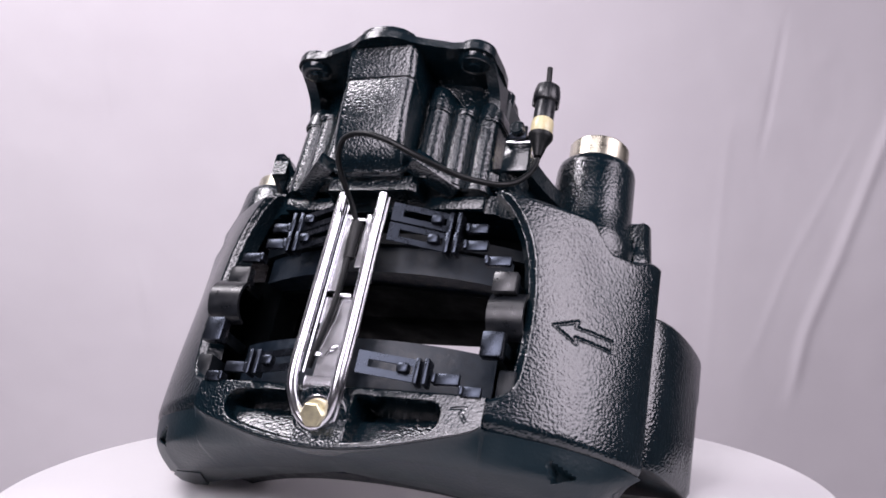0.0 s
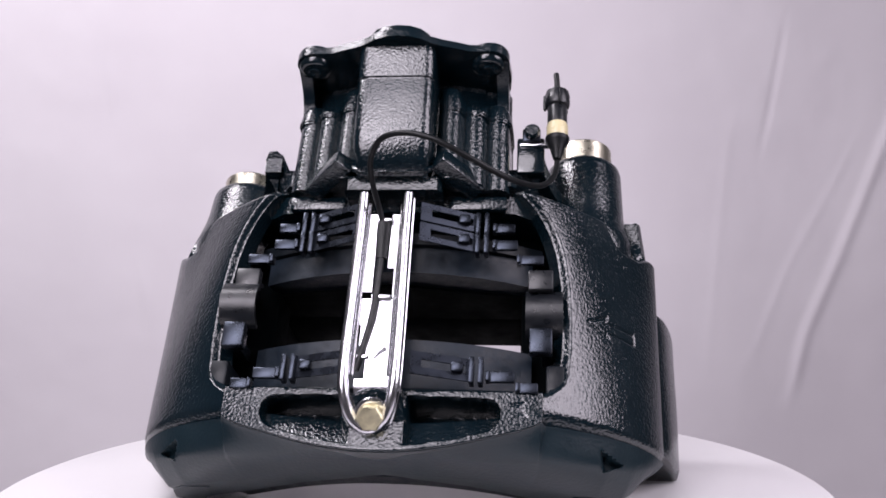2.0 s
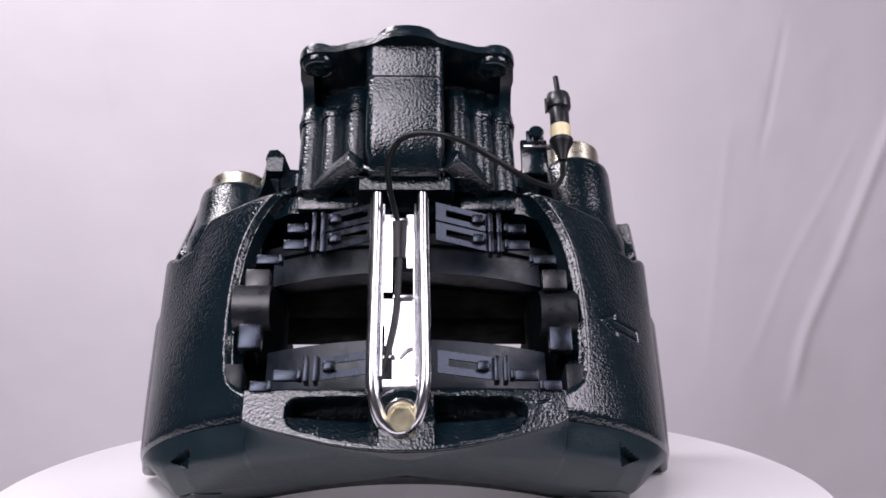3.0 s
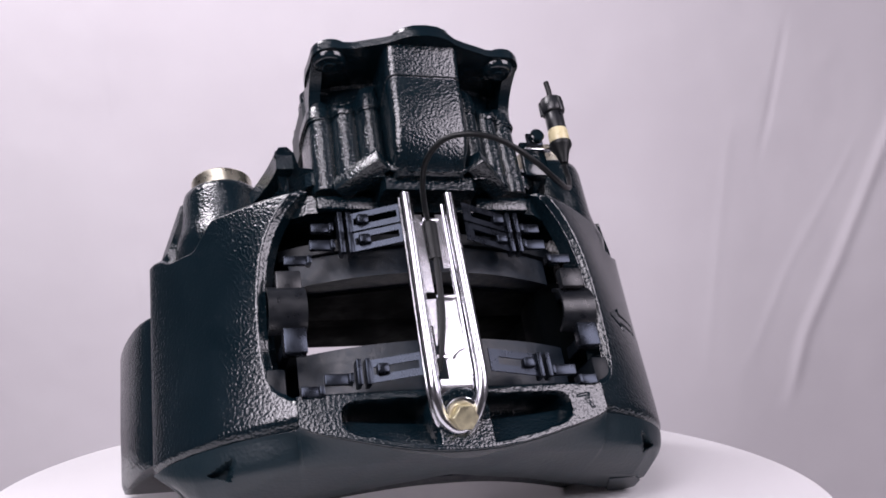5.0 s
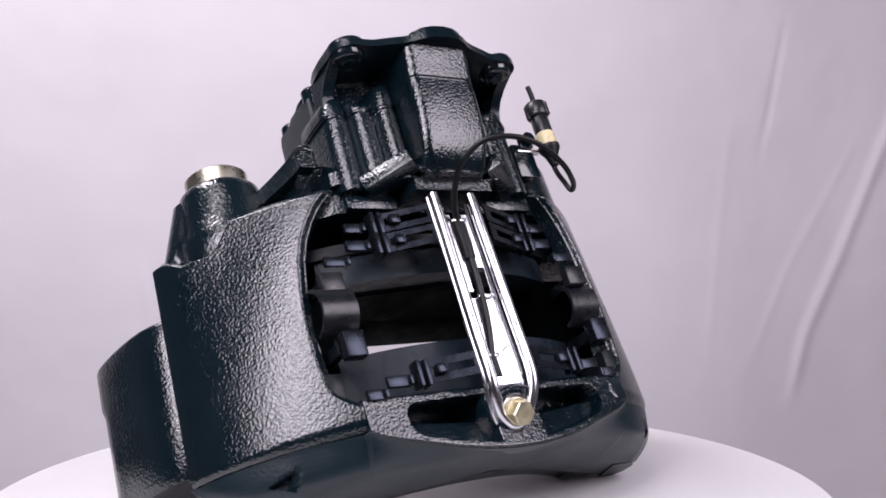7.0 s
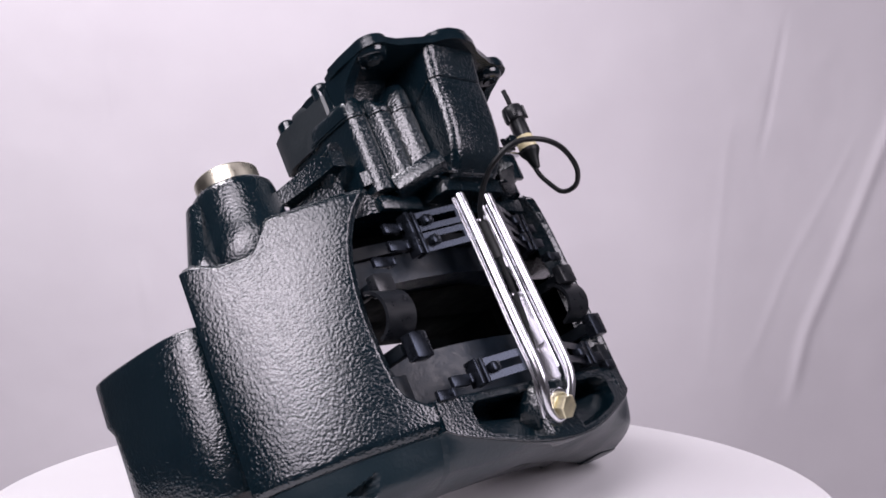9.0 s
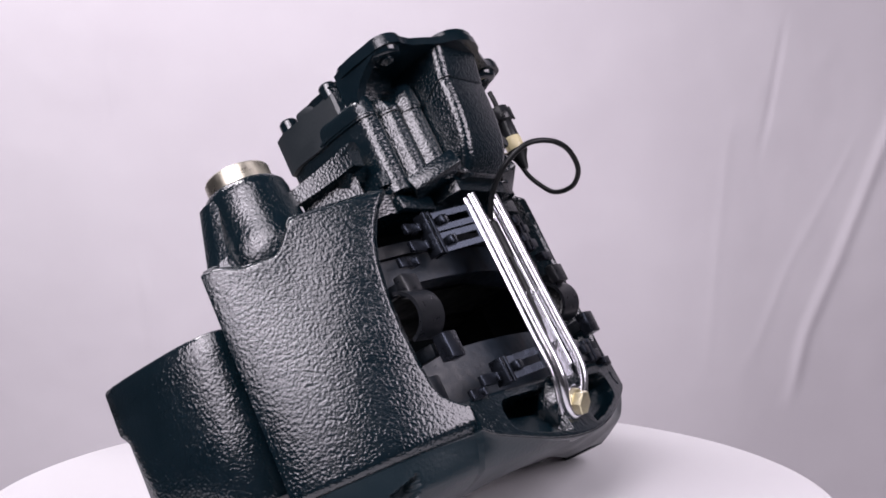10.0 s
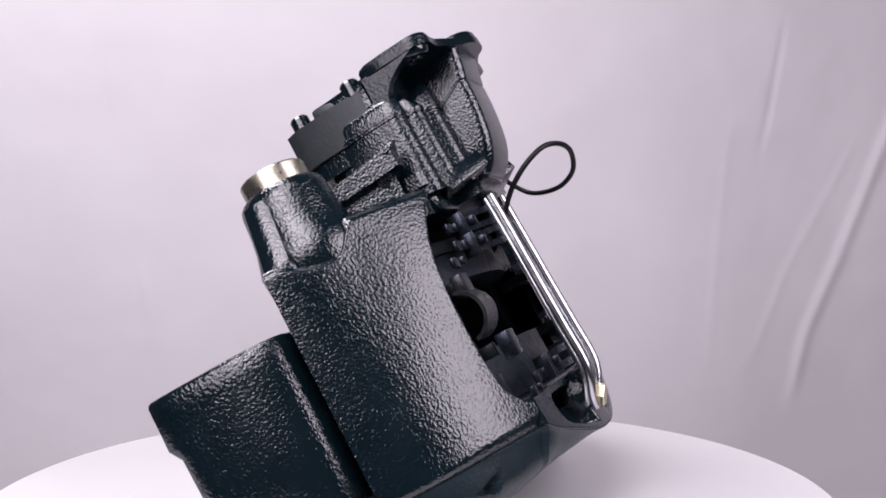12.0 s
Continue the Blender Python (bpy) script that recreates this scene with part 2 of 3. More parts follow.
MARK = [(84, -160), (92, -158.5), (90, -163), (94, -168), (90, -163), (92, -158.5)]
ARROW = [(0, 0), (17, 8.2), (15.5, 3.6), (46, 4), (46, -4), (15.5, -3.6), (17, -8.2)]


def near_line(px, pz, pts):
    best = 1e9
    for (ax, az), (bx, bz) in zip(pts, pts[1:] + pts[:1]):
        dx, dz = bx - ax, bz - az
        t = max(0, min(1, ((px - ax) * dx + (pz - az) * dz) / (dx * dx + dz * dz)))
        best = min(best, math.hypot(px - ax - t * dx, pz - az - t * dz))
    return best


def side_arm(side):
    """The bridge's side wall: a curved, hammered plate from the window round to the back edge."""
    def point(u, v, inset):
        z = -171 + v * 172
        x0 = WIN(z)
        f0, f1 = math.asin(x0 / A), math.asin(187.6 / A)
        f = f0 + (f1 - f0) * u
        x, y = A * math.sin(f), YC - B * math.cos(f)
        nx, ny = x / (A * A), (y - YC) / (B * B)
        n = math.hypot(nx, ny)
        nx, ny = nx / n, ny / n
        # upper edge falls towards the shoulder
        fall = step(150, 166, x) * 20 - step(176, 186, x) * 8
        z = -171 + v * (172 - fall)
        # the wall is flatter towards its upper edge
        d = inset + 7.0 * step(-160, 5, z) * math.sin(math.pi * min(1, u * 1.02)) ** 1.3
        if inset == 0:
            d += 5 * (1 - step(0, 0.05, u)) ** 2 * step(-154, -146, z) + 5.0 * step(0.965, 1.0, v) ** 2 + 4.5 * (1 - step(0.0, 0.07, v)) ** 2
            if side > 0:
                s = (f - math.asin(135 / A)) * 152
                d += 1.1 * (1 - step(0.3, 1.3, near_line(s, z + 91.0, ARROW)))
        return (side * (x - nx * d), y - ny * d, z)
    return slab(lambda u, v: point(u, v, 0), lambda u, v: point(u, v, 17), 150, 190)


def front_beam():
    """The lower front beam with its two cast pockets."""
    def pocket(x, z):
        ax = abs(x)
        zt, zb = -156.5, lip_z(x) + 5.5
        mid, half = (zt + zb) / 2, (zt - zb) / 2
        if ax > 66:
            t = (ax - 66) / 11.5
            return half * max(0, 1 - t ** 2.6) ** 0.45 - abs(z - mid) if t < 1 else -5.0
        return min(ax - 18, half - abs(z - mid))

    def front(u, v):
        x = -104 + 208 * u
        zl = lip_z(x)
        z = zl + (-149.5 - zl) * v
        y = beam_y(x, z)
        p = pocket(x, z)
        low = zl + 5.5 + 0.62 * (-162 - zl)
        y += step(-0.5, 2.0, p) * (9 + 17 * step(low - 1.0, low + 2.5, z) + 6 * max(0, (z - zl - 5)) / 20)
        y += 0.7 * (1 - step(0.4, 1.2, near_line(x, z, MARK))) if 80 < x < 98 else 0
        y += 2.5 * (1 - step(0, 0.06, v)) ** 2 + 2.5 * step(0.93, 1, v) ** 2
        return (x, y, z)

    def back(u, v):
        x = -104 + 208 * u
        zl = lip_z(x)
        return (x, -10 + 0.0 * v, zl + 2 + (-151.5 - zl) * v)
    return slab(front, back, 230, 60)


def triangle_depth(x, z):
    a, b, c = (157, -184), (141, -178), (143, -191)
    e = []
    for (x0, z0), (x1, z1) in ((a, b), (b, c), (c, a)):
        e.append(((x1 - x0) * (z - z0) - (z1 - z0) * (x - x0)) / math.hypot(x1 - x0, z1 - z0))
    return min(e) if e[0] > 0 else (min(-q for q in e))


FOOT_Y = table_of([(0, -18), (60, -12), (100, -4), (140, 6), (158, 20), (172, 30)])
FOOT_Z = table_of([(0, -196.5), (60, -198), (100, -200.5), (140, -201.5), (156, -200), (164, -193), (172, -182)])


def skirt():
    """The smooth lower face that runs under the beam and ends in two feet, with the arch between them."""
    def ends(u):
        x = -187.5 + 375 * u
        ax = abs(x)
        if ax < 104:
            zt = lip_z(x)
            top = Vector((x, beam_y(x, zt) + 1, zt + 0.5))
        else:
            top = Vector((x, rim_y(ax) + 3.0, -171 + 3 * (ax - 104) / 84))
        xb = x * 0.925
        low = Vector((xb, FOOT_Y(abs(xb)), FOOT_Z(abs(xb))))
        return top, low

    def front(u, v):
        top, low = ends(u)
        w = step(0.0, 0.4, v)
        even = Vector((top.x, top.y, -194 + 26 * (abs(top.x) / 187.5) ** 1.8))
        p = (top * (1 - w) + even * w).lerp(low, v)
        out = math.sin(math.pi * min(1, v * 1.0)) * (2.0 + 4.0 * step(80, 130, abs(p.x)))
        p.y -= out
        p.z -= out * 0.4
        ax = abs(p.x)
        if ax > 130:
            p.y += 10 * step(0.0, 1.4, triangle_depth(ax, p.z))
        return p

    def back(u, v):
        top, low = ends(u)
        p = top.lerp(low, v)
        k = abs(p.x) / 150
        return (p.x * 0.95, p.y + 24 - 16 * v * (1 - k) + 10 * v * k, p.z + 8 * (1 - v) + (1.0 - 0.0 * k) * v)
    return slab(front, back, 260, 40)


def carrier_arch():
    """The carrier's inner arch behind the skirt, with its two rounded feet."""
    def at(u, v, deep):
        x = -128 + 256 * u
        k = abs(x) / 128
        y = -11 + 76 * k ** 2.0 + deep * (1 - 0.3 * k)
        low = -196 + 5.5 * k ** 4
        low = max(low, (-197.6 + 0.5 * y) / 0.866)
        rise = 26 * max(0, (k - 0.93) / 0.07) ** 2
        return (x, y + (2.0 * math.cos(math.pi * v) ** 6 if deep == 0 else 0), low + rise + (34 - rise) * v)
    return slab(lambda u, v: at(u, v, 0), lambda u, v: at(u, v, 20), 80, 10)


def guard_block(side):
    """The carrier's side block behind the bridge arm; its lower back edge stands on the turntable."""
    half = [(160, 46), (178, 46), (184, 48), (190, 54), (195, 62), (199, 72), (202.5, 84), (205.5, 98), (207.5, 112), (208.5, 124), (208, 132), (205, 134.5), (150, 134.5), (146, 128), (150, 60)]

    bm = bmesh.new()
    rings = []
    for z, inset, cut in ((-46, 4.0, 0), (-46.3, 2.2, 0), (-47.2, 0.8, 0), (-49, 0, 0), (-61, 0, 0), (-77, 0, 0), (-81, 0, 3), (-85, 0, 6), (-110, 0, 7), (-150, 1, 6), (-156, 4, 8)):
        ring = []
        for x, y in half:
            cx, cy = 180, 95
            d = math.hypot(x - cx, y - cy)
            k = 1 - inset / d
            yy = cy + (y - cy) * k
            if y > 120:
                yy -= cut
            zz = z
            if z <= -110:
                # the foot follows the table
                floor = (-197.2 + 0.5 * yy) / 0.866
                zz = max(z, floor)
            ring.append(bm.verts.new((side * (cx + (x - cx) * k), yy, zz)))
        rings.append(ring)
    n = len(half)
    for a, b in zip(rings, rings[1:]):
        for k in range(n):
            bm.faces.new((a[k], a[(k + 1) % n], b[(k + 1) % n], b[k]))
    bm.faces.new(rings[0]), bm.faces.new(rings[-1])
    return bm


def deck():
    """The top shelf that joins both arms over the window."""
    half = [(0, -46), (60, -46), (84, -43)] + [(A * math.sin(f) - 8, YC - B * math.cos(f) + 13) for f in (0.55, 0.66, 0.77, 0.88)] + [(150, 26), (156, 32), (158, 36), (140, 42), (110, 62), (0, 66)]
    return prism(mirrored(half), -15, -1, 2.5)


def shoulder(side):
    """The gusset plate from the arm's shoulder up to the pin tower; an open pocket lies between plate and tower."""
    high, wide = (33, 166) if side < 0 else (17, 178)
    bm = bmesh.new()
    rings = []
    for k in range(13):
        t = k / 12
        z = -30 + (high + 30) * t
        rise = max(0, (z + 17) / (high + 17))
        w = 181.5 + (wide - 181.5) * rise
        sink = 7 * (1 - step(-26, -12, z))
        inner = 146 + (w - 11 - 146) * step(-25, -19, z) - 14 * step(0.55, 1.0, rise)
        y0 = 18 + 2 * t + 2.5 * step(0.1, 0.5, rise)
        ring = [(inner, y0 + 3), (w - 8, y0 + 3), (w - 4, 22 + 2 * t + sink), (w - 1 - sink * 0.2, 28 + sink * 0.7), (w - sink * 0.2, 33), (w - 2 - sink * 0.2, 40), (w - 6, 42), (inner, 42)]
        rings.append([bm.verts.new((side * x, y, z)) for x, y in ring])
    n = len(rings[0])
    for a, b in zip(rings, rings[1:]):
        for k in range(n):
            bm.faces.new((a[k], a[(k + 1) % n], b[(k + 1) % n], b[k]))
    bm.faces.new(rings[0]), bm.faces.new(rings[-1])
    return bevelled(bm, 1.2, 2, 40)


def pin_tower(side, top):
    prof = [(30, -34), (35, -20), (36, -8), (34, 0), (32, 8), (30.5, 18), (29.5, top - 8), (28.5, top - 3.5), (26, top - 0.8), (20, top)]
    bm = turned(prof, 48, pose(side * 134, 25, 0))
    return bm


def pin_cap(side, top, high):
    prof = [(22.5, top - 2), (22.5, top + high - 1.6), (21.8, top + high - 0.5), (20.6, top + high), (17.5, top + high), (16.8, top + high - 2), (2, top + high - 2.4)]
    return turned(prof, 56, pose(side * 134, 25, 0))


def scalloped(grow=0.0):
    """Outline of the actuator housing, with the cast columns on its front."""
    half = [(0, -62 - grow), (27, -62 - grow)]
    half += arc(37, -63.5, 8 + grow, 205, 332, 9)
    half += arc(54, -56.5, 8.5 + grow, 215, 335, 9)
    half += arc(70, -46.5, 9.5 + grow, 225, 365, 10)
    half += [(80 + grow, -34), (80 + grow, -20), (77 + grow, -6), (60, 0), (0, 0)]
    return mirrored(half)


def actuator_lower():
    bm = prism(scalloped(), -2, 58, 1.2, 0.985, (0, -30))
    return prism(scalloped(0.3), 56.2, 58.4, 0.5, 1.0, (0, -30), 2, bm)


DOME = table_of([(26, 86), (32, 82), (37, 81), (42, 79), (48, 70), (54, 66), (59, 68), (65, 75), (71, 76.5), (76, 74), (80, 70)])


def actuator_upper():
    """Cover over the seam: each column ends in a dome that flows back into a neck under the flange."""
    def neck(x, y):
        ax = abs(x)
        if y > -30:
            return x * 0.97, y
        return x * 0.965, max(y + 2.0, -56 + 14 * (ax / 76) ** 2.2)

    bm = bmesh.new()
    rings = []
    levels = [(None, 57.9, 0.0), (None, 59.4, 0.0), (-11, 0, 0.0), (-7, 0, 0.03), (-4, 0, 0.12), (-2, 0, 0.28), (-0.7, 0, 0.5), (0, 0, 0.75), (1.2, 0, 0.95), (3, 0, 1.03), (None, 88.0, 1.0), (None, 89.5, 0.9), (None, 91.5, 0.7)]
    for above, z, w in levels:
        ring = []
        for x, y in scalloped(0.9 if above is None and z < 60 else 0.2):
            nx, ny = neck(x, y)
            zz = z if above is None else DOME(abs(x)) + above
            ring.append(bm.verts.new((x + (nx - x) * w, y + (ny - y) * w, zz)))
        rings.append(ring)
    n = len(rings[0])
    for a, b in zip(rings, rings[1:]):
        for k in range(n):
            bm.faces.new((a[k], a[(k + 1) % n], b[(k + 1) % n], b[k]))
    bm.faces.new(rings[0]), bm.faces.new(rings[-1])
    return bm


def base_flange():
    """Foot of the housing where it is bolted to the bridge."""
    half = [(0, -58), (58, -52), (80, -50), (84, -46), (84, -20), (0, -16)]
    return prism(mirrored(half), 4.5, 14.5, 1.4)


def actuator_rear():
    half = [(0, -38), (76, -38), (78.5, -34), (78.5, 16), (74, 27), (55, 31), (0, 31)]
    bm = prism(mirrored(half), 57, 86, 1.6)
    for side in (-1, 1):
        box(side * 72 - 5, side * 72 + 5, -20, 2, 82, 93, 3.0, None, bm)
    return bm


def rear_step():
    half = [(0, -24), (76, -24), (76, 12), (70, 27), (0, 28)]
    bm = prism(mirrored(half), 44, 57.5, 2.0)
    for side in (-1, 1):
        box(side * 66 - 9, side * 66 + 9, -22, 2, 22, 45, 3.0, None, bm)
    return bm


def rear_neck():
    half = [(0, -20), (62, -20), (60, 14), (40, 26), (0, 28)]
    return prism(mirrored(half), -2, 50, 4.0, 1.05, (0, 0))


GEAR_FRONT = table_of([(-3, -75), (0, -79), (3, -82), (6, -84.5), (10, -87), (15, -89.3), (22, -91.6), (30, -93.3), (40, -94.8), (52, -96), (66, -96.6)])


def gear_box():
    """The smooth central bulge: its front leans back and rounds under."""
    def front(z):
        return GEAR_FRONT(z) - 0.22 * max(0.0, z - 66)

    def ring(z, k):
        w = 27.5 * k - 2.2 * step(20, -3, z)
        y = front(z)
        r = 7.0
        pts = arc(w - r, y + r, r, 0, -90, 6) + arc(-(w - r), y + r, r, -90, -180, 6)
        return [(w, -50)] + pts + [(-w, -50)]
    bm = bmesh.new()
    zs = [-3, -1, 1, 3.5, 6, 9, 12, 15, 18, 22, 26, 30, 35, 40, 46, 52, 58, 65.2, 66, 66.8, 67.6, 76, 92]
    rings = []
    for z in zs:
        k = 0.965 if z == 66 or z == 66.8 else 1.0
        # the seam falls towards the columns behind
        fall = 20 * (step(0, 66, z) if z <= 66 else 1 - step(67.6, 90, z))
        rings.append([bm.verts.new((x - 1.5, y + (1.0 if z in (66, 66.8) else 0), z - fall * max(0, y + 88) / 38)) for x, y in ring(z, k)])
    n = len(rings[0])
    for a, b in zip(rings, rings[1:]):
        for k in range(n):
            bm.faces.new((a[k], a[(k + 1) % n], b[(k + 1) % n], b[k]))
    bm.faces.new(rings[0]), bm.faces.new(rings[-1])
    return bm


def flange():
    """Plate for the brake chamber: thin rim, raised pads over both ears and over the middle."""
    half = [(0, -113.5), (9, -112.5), (17, -109.5), (23, -105), (31, -101.5), (42, -98), (50, -95)]
    half += arc(64, -80.5, 14.5, -105, 12, 10) + [(79.5, -62), (78.5, -50), (76, -42), (64, -38), (0, -38)]
    bm = prism(mirrored(half), 90.0, 95.8, 1.4, 1.0, (0, -70), 3)
    prism(mirrored([(0, -113), (9, -112), (16.5, -108.5), (22, -102), (24, -90), (18, -78), (0, -76)]), 94.0, 100.4, 3.0, 0.97, (0, -94), 3, bm)
    for side in (-1, 1):
        pad = arc(64, -80.5, 14.2, -128, 10, 10) + [(78.5, -62), (77.5, -48), (72, -41), (62, -48), (54, -66), (52, -78)]
        prism([(side * x, y) for x, y in pad], 94.0, 98.6, 2.4, 0.97, (side * 66, -70), 3, bm)
        web = [(-86, 91), (-79, 88.5), (-69, 84.5), (-60, 79), (-54, 72), (-51, 62), (-42, 60), (-42, 91)]
        own = prism(web, 69, 77.5, 1.8)
        for v in own.verts:
            v.co = (side * v.co.z, v.co.x, v.co.y)
        merge(bm, own)
    return bm


def ear_boss(side):
    return turned([(8, 85.5), (10, 86), (11.5, 87.5), (12.5, 91)], 32, pose(side * 64 - 1, -79.5, 0))


def ear_nut(side):
    return turned([(4.6, 84), (5.0, 84.5), (5.0, 87)], 20, pose(side * 64 - 1, -79.5, 0))


def build_caliper():
    cal = new("brake_caliper")
    tagged(cal, "glossy black cast truck brake caliper with bright steel retaining strap", "brake caliper")
    part("bridge_deck", deck(), CAST, cal)
    for side in (-1, 1):
        part("bridge_arm", side_arm(side), CAST, cal, "hammered black side wall" + (" with an embossed arrow" if side > 0 else ""), angle=50)
        part("carrier_block", guard_block(side), CAST, cal, "black carrier block standing on the turntable", angle=55)
        part("shoulder_lug", shoulder(side), CAST, cal)
    part("front_beam", front_beam(), CAST, cal, "front beam with two cast pockets", angle=60)
    part("skirt", skirt(), MACHINED, cal, "smooth dark lower face with arch and feet", angle=45)
    part("carrier_arch", carrier_arch(), PLATE, cal)
    for side in (-1, 1):
        foot = prism([(side * x, y) for x, y in ((124, 10), (144, 9), (153, 20), (156, 36), (150, 45), (136, 42))], -202, -190, 3.0, 1.0, (side * 145, 26))
        part("foot", foot, MACHINED, cal)
    for side, top, high in ((-1, 40, 12.5), (1, 64, 18)):
        tower = part("pin_tower", pin_tower(side, top), CAST, cal)
        part("pin_cap", pin_cap(side, top, high), CAPM, tower, "yellowish zinc-plated pin cap")
    part("actuator_housing", actuator_lower(), CAST_FINE, cal, "ribbed cast actuator housing")
    part("actuator_cover", actuator_upper(), LEATHER, cal)
    part("rear_housing", actuator_rear(), BRUSHED, cal)
    part("base_flange", base_flange(), CAST_FINE, cal)
    part("rear_step", rear_step(), CAST_FINE, cal)
    part("neck", rear_neck(), CAST, cal)
    part("gear_box", gear_box(), LEATHER, cal, "smooth bulging gear box cover")
    fl = part("chamber_flange", flange(), FLANGE, cal, "flange for the brake chamber")
    for side in (-1, 1):
        part("ear_boss", ear_boss(side), SMOOTH, fl)
        part("nut", ear_nut(side), SMOOTH, fl)
    for x, y, z in ((-70, 14, 85), (-72, -31, 86), (70, 14, 85), (72, -31, 86)):
        part("stud", turned([(7, z - 1), (7, z + 9), (6, z + 10.5), (2, z + 10.5)], 24, pose(x, y, 0)), SMOOTH, cal)
    build_front(cal)
    build_pads(cal)
    build_strap(cal)
    build_sensor(cal)
    return cal


def build_front(cal):
    """Ledge, webs and lugs round the upper edge of the window."""
    part("collar", tube([(-33, -64, 26), (-32, -69, 12), (-29, -73.5, 4), (-22, -76, 1), (0, -76.5, 0.5), (19, -76, 1), (26, -73.5, 4), (29, -69, 12), (30, -64, 26)], 2.4, 10, 6), CAST_FINE, cal)
    part("ledge", prism([(-33, -70), (30, -70), (33, -66), (33, -44), (-35, -44), (-35, -66)], -11, 0, 1.6), CAST_FINE, cal)
    for side in (-1, 1):
        # slanting web beside the gear box
        m = pose(side * 47 - 2, -66, 4.0, 0, side * 13, side * 44) @ pose(0, 0, 0, -14, 0, 0)
        part("web", box(-20, 19, -6, 8, -6.5, 6.5, 1.6, m), CAST_FINE, cal)
        part("window_rib", box(side * 58 - 20, side * 58 + 20, -50, -40, -15, -4, 2.0), CAST_FINE, cal)
        # overhanging bar that runs from a lug beside the housing back to the pin tower
        def bar(u, v, x0, x1):
            y = -44 + 46 * u
            top, low = 36 - 9 * u, 21 - 5 * u
            return (side * ((x0 + (x1 - x0) * v) + 15 * u ** 1.4), y, top), (side * ((x0 + (x1 - x0) * v) + 15 * u ** 1.4), y, low)
        ob = part("bar", bevelled(slab(lambda u, v: bar(u, v, 91, 103)[0], lambda u, v: bar(u, v, 91, 103)[1], 8, 2), 1.4, 2, 50), CAST_FINE, cal)
        lug = [(75, 4), (75, 25), (86, 25.5), (90, 34), (95, 37.5), (101, 37), (104, 32), (101, 20), (92, 4)]
        own = prism([(side * x, z) for x, z in lug], 0, 9, 1.6)
        bmesh.ops.transform(own, matrix=pose(0, -38, 0, 90, 0, 0), verts=own.verts)
        for v in own.verts:
            v.co.y += 0.7 * (37 - v.co.z)
        web = [(86, 8), (94, -36), (108, 4), (96, 10)]
        part("bar_web", prism([(side * x, y) for x, y in web], -4, 24, 1.0), CAST_FINE, ob)
        part("lug", own, CAST_FINE, ob)


def piston_head():
    half = [(0, -22), (98, -2), (116, 8), (118, 36), (92, 44), (0, 44)]
    bm = prism(mirrored(half), -62, -12, 2.0)
    return box(-112, 112, 30, 84, -62, -47, 2.0, None, bm)


def sector(r0, r1, cy, half, z0, z1, width=1.0, bm=None):
    a = math.degrees(math.asin(half / r1))
    outline = arc(0, cy, r1, -90 - a, -90 + a, 28) + arc(0, cy, r0, -90 + a * 1.25, -90 - a * 1.25, 24)
    return prism(outline, z0, z1, width, bm=bm)


def build_pads(cal):
    # housing over the pads, coloured as if in deep shade
    part("piston_housing", piston_head(), INSIDE_SHADE, cal)
    for z0, z1, p0, p1 in ((-60, -40, -39.5, -31), (-148, -111, -156.5, -148.5)):
        friction = part("pad_friction", sector(125, 208, 168, 96, z0, z1, 1.2), PAD, cal, "dark grey brake pad friction block")
        part("pad_backing_plate", sector(118, 212, 168, 103, p0, p1, 1.0), PLATE, cal)
    for side in (-1, 1):
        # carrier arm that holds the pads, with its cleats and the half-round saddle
        # the arm's near-black is shade put into its colour
        arm = part("carrier_arm", box(side * 114 - 26, side * 114 + 26, -6, 28, -152, -52, 4), INSIDE_SHADE, cal)
        # added dark wall that blocks the bright gap behind the pads
        part("blocking_wall", box(side * 122.5 - 27.5, side * 122.5 + 27.5, 29, 130, -100, -47, 3), INSIDE_SHADE, arm)
        part("upper_cleat", box(side * 102 - 8.5, side * 102 + 8.5, -47, -39, -76, -61, 1.3), PLASTIC, arm)
        part("cleat_web", box(side * 106 - 3, side * 106 + 3, -40, -10, -72, -64, 1.0), PLATE, arm)

        def ring(u, v, r):
            f = math.pi * (0.06 + 0.88 * v)
            return (side * (92 + 25 * u), (-36 if side < 0 else -27) - r * math.sin(f), -87.5 + r * math.cos(f))
        part("saddle", slab(lambda u, v: ring(u, v, 17.5), lambda u, v: ring(u, v, 15.0), 4, 28), PLASTIC, arm)
        part("lower_cleat", box(side * 102.5 - 7.5, side * 102.5 + 7.5, -56.5 if side < 0 else -52, -47 if side < 0 else -43, -124, -106.5, 1.2), SPRING, arm)
        part("cleat_web", box(side * 106 - 3, side * 106 + 3, -44, -10, -118, -109, 1.0), PLATE, arm)
        part("stop", box(side * 113 - 7, side * 113 + 5, -40, -10, -149, -128, 1.5), PLATE, arm)
    for side in (-1, 1):
        for zc, high, tabs in ((-27, 14.0, ((70, 84, -32.5, -25.5),)), (-42.5, 14.0, ((70, 86, -46, -38.5), (87, 104, -56.5, -49.5))), (-138.5, 15.5, ((69, 86, -145.5, -138), (88, 101, -152, -145)))):
            pad_spring(cal, side, zc, high, tabs)


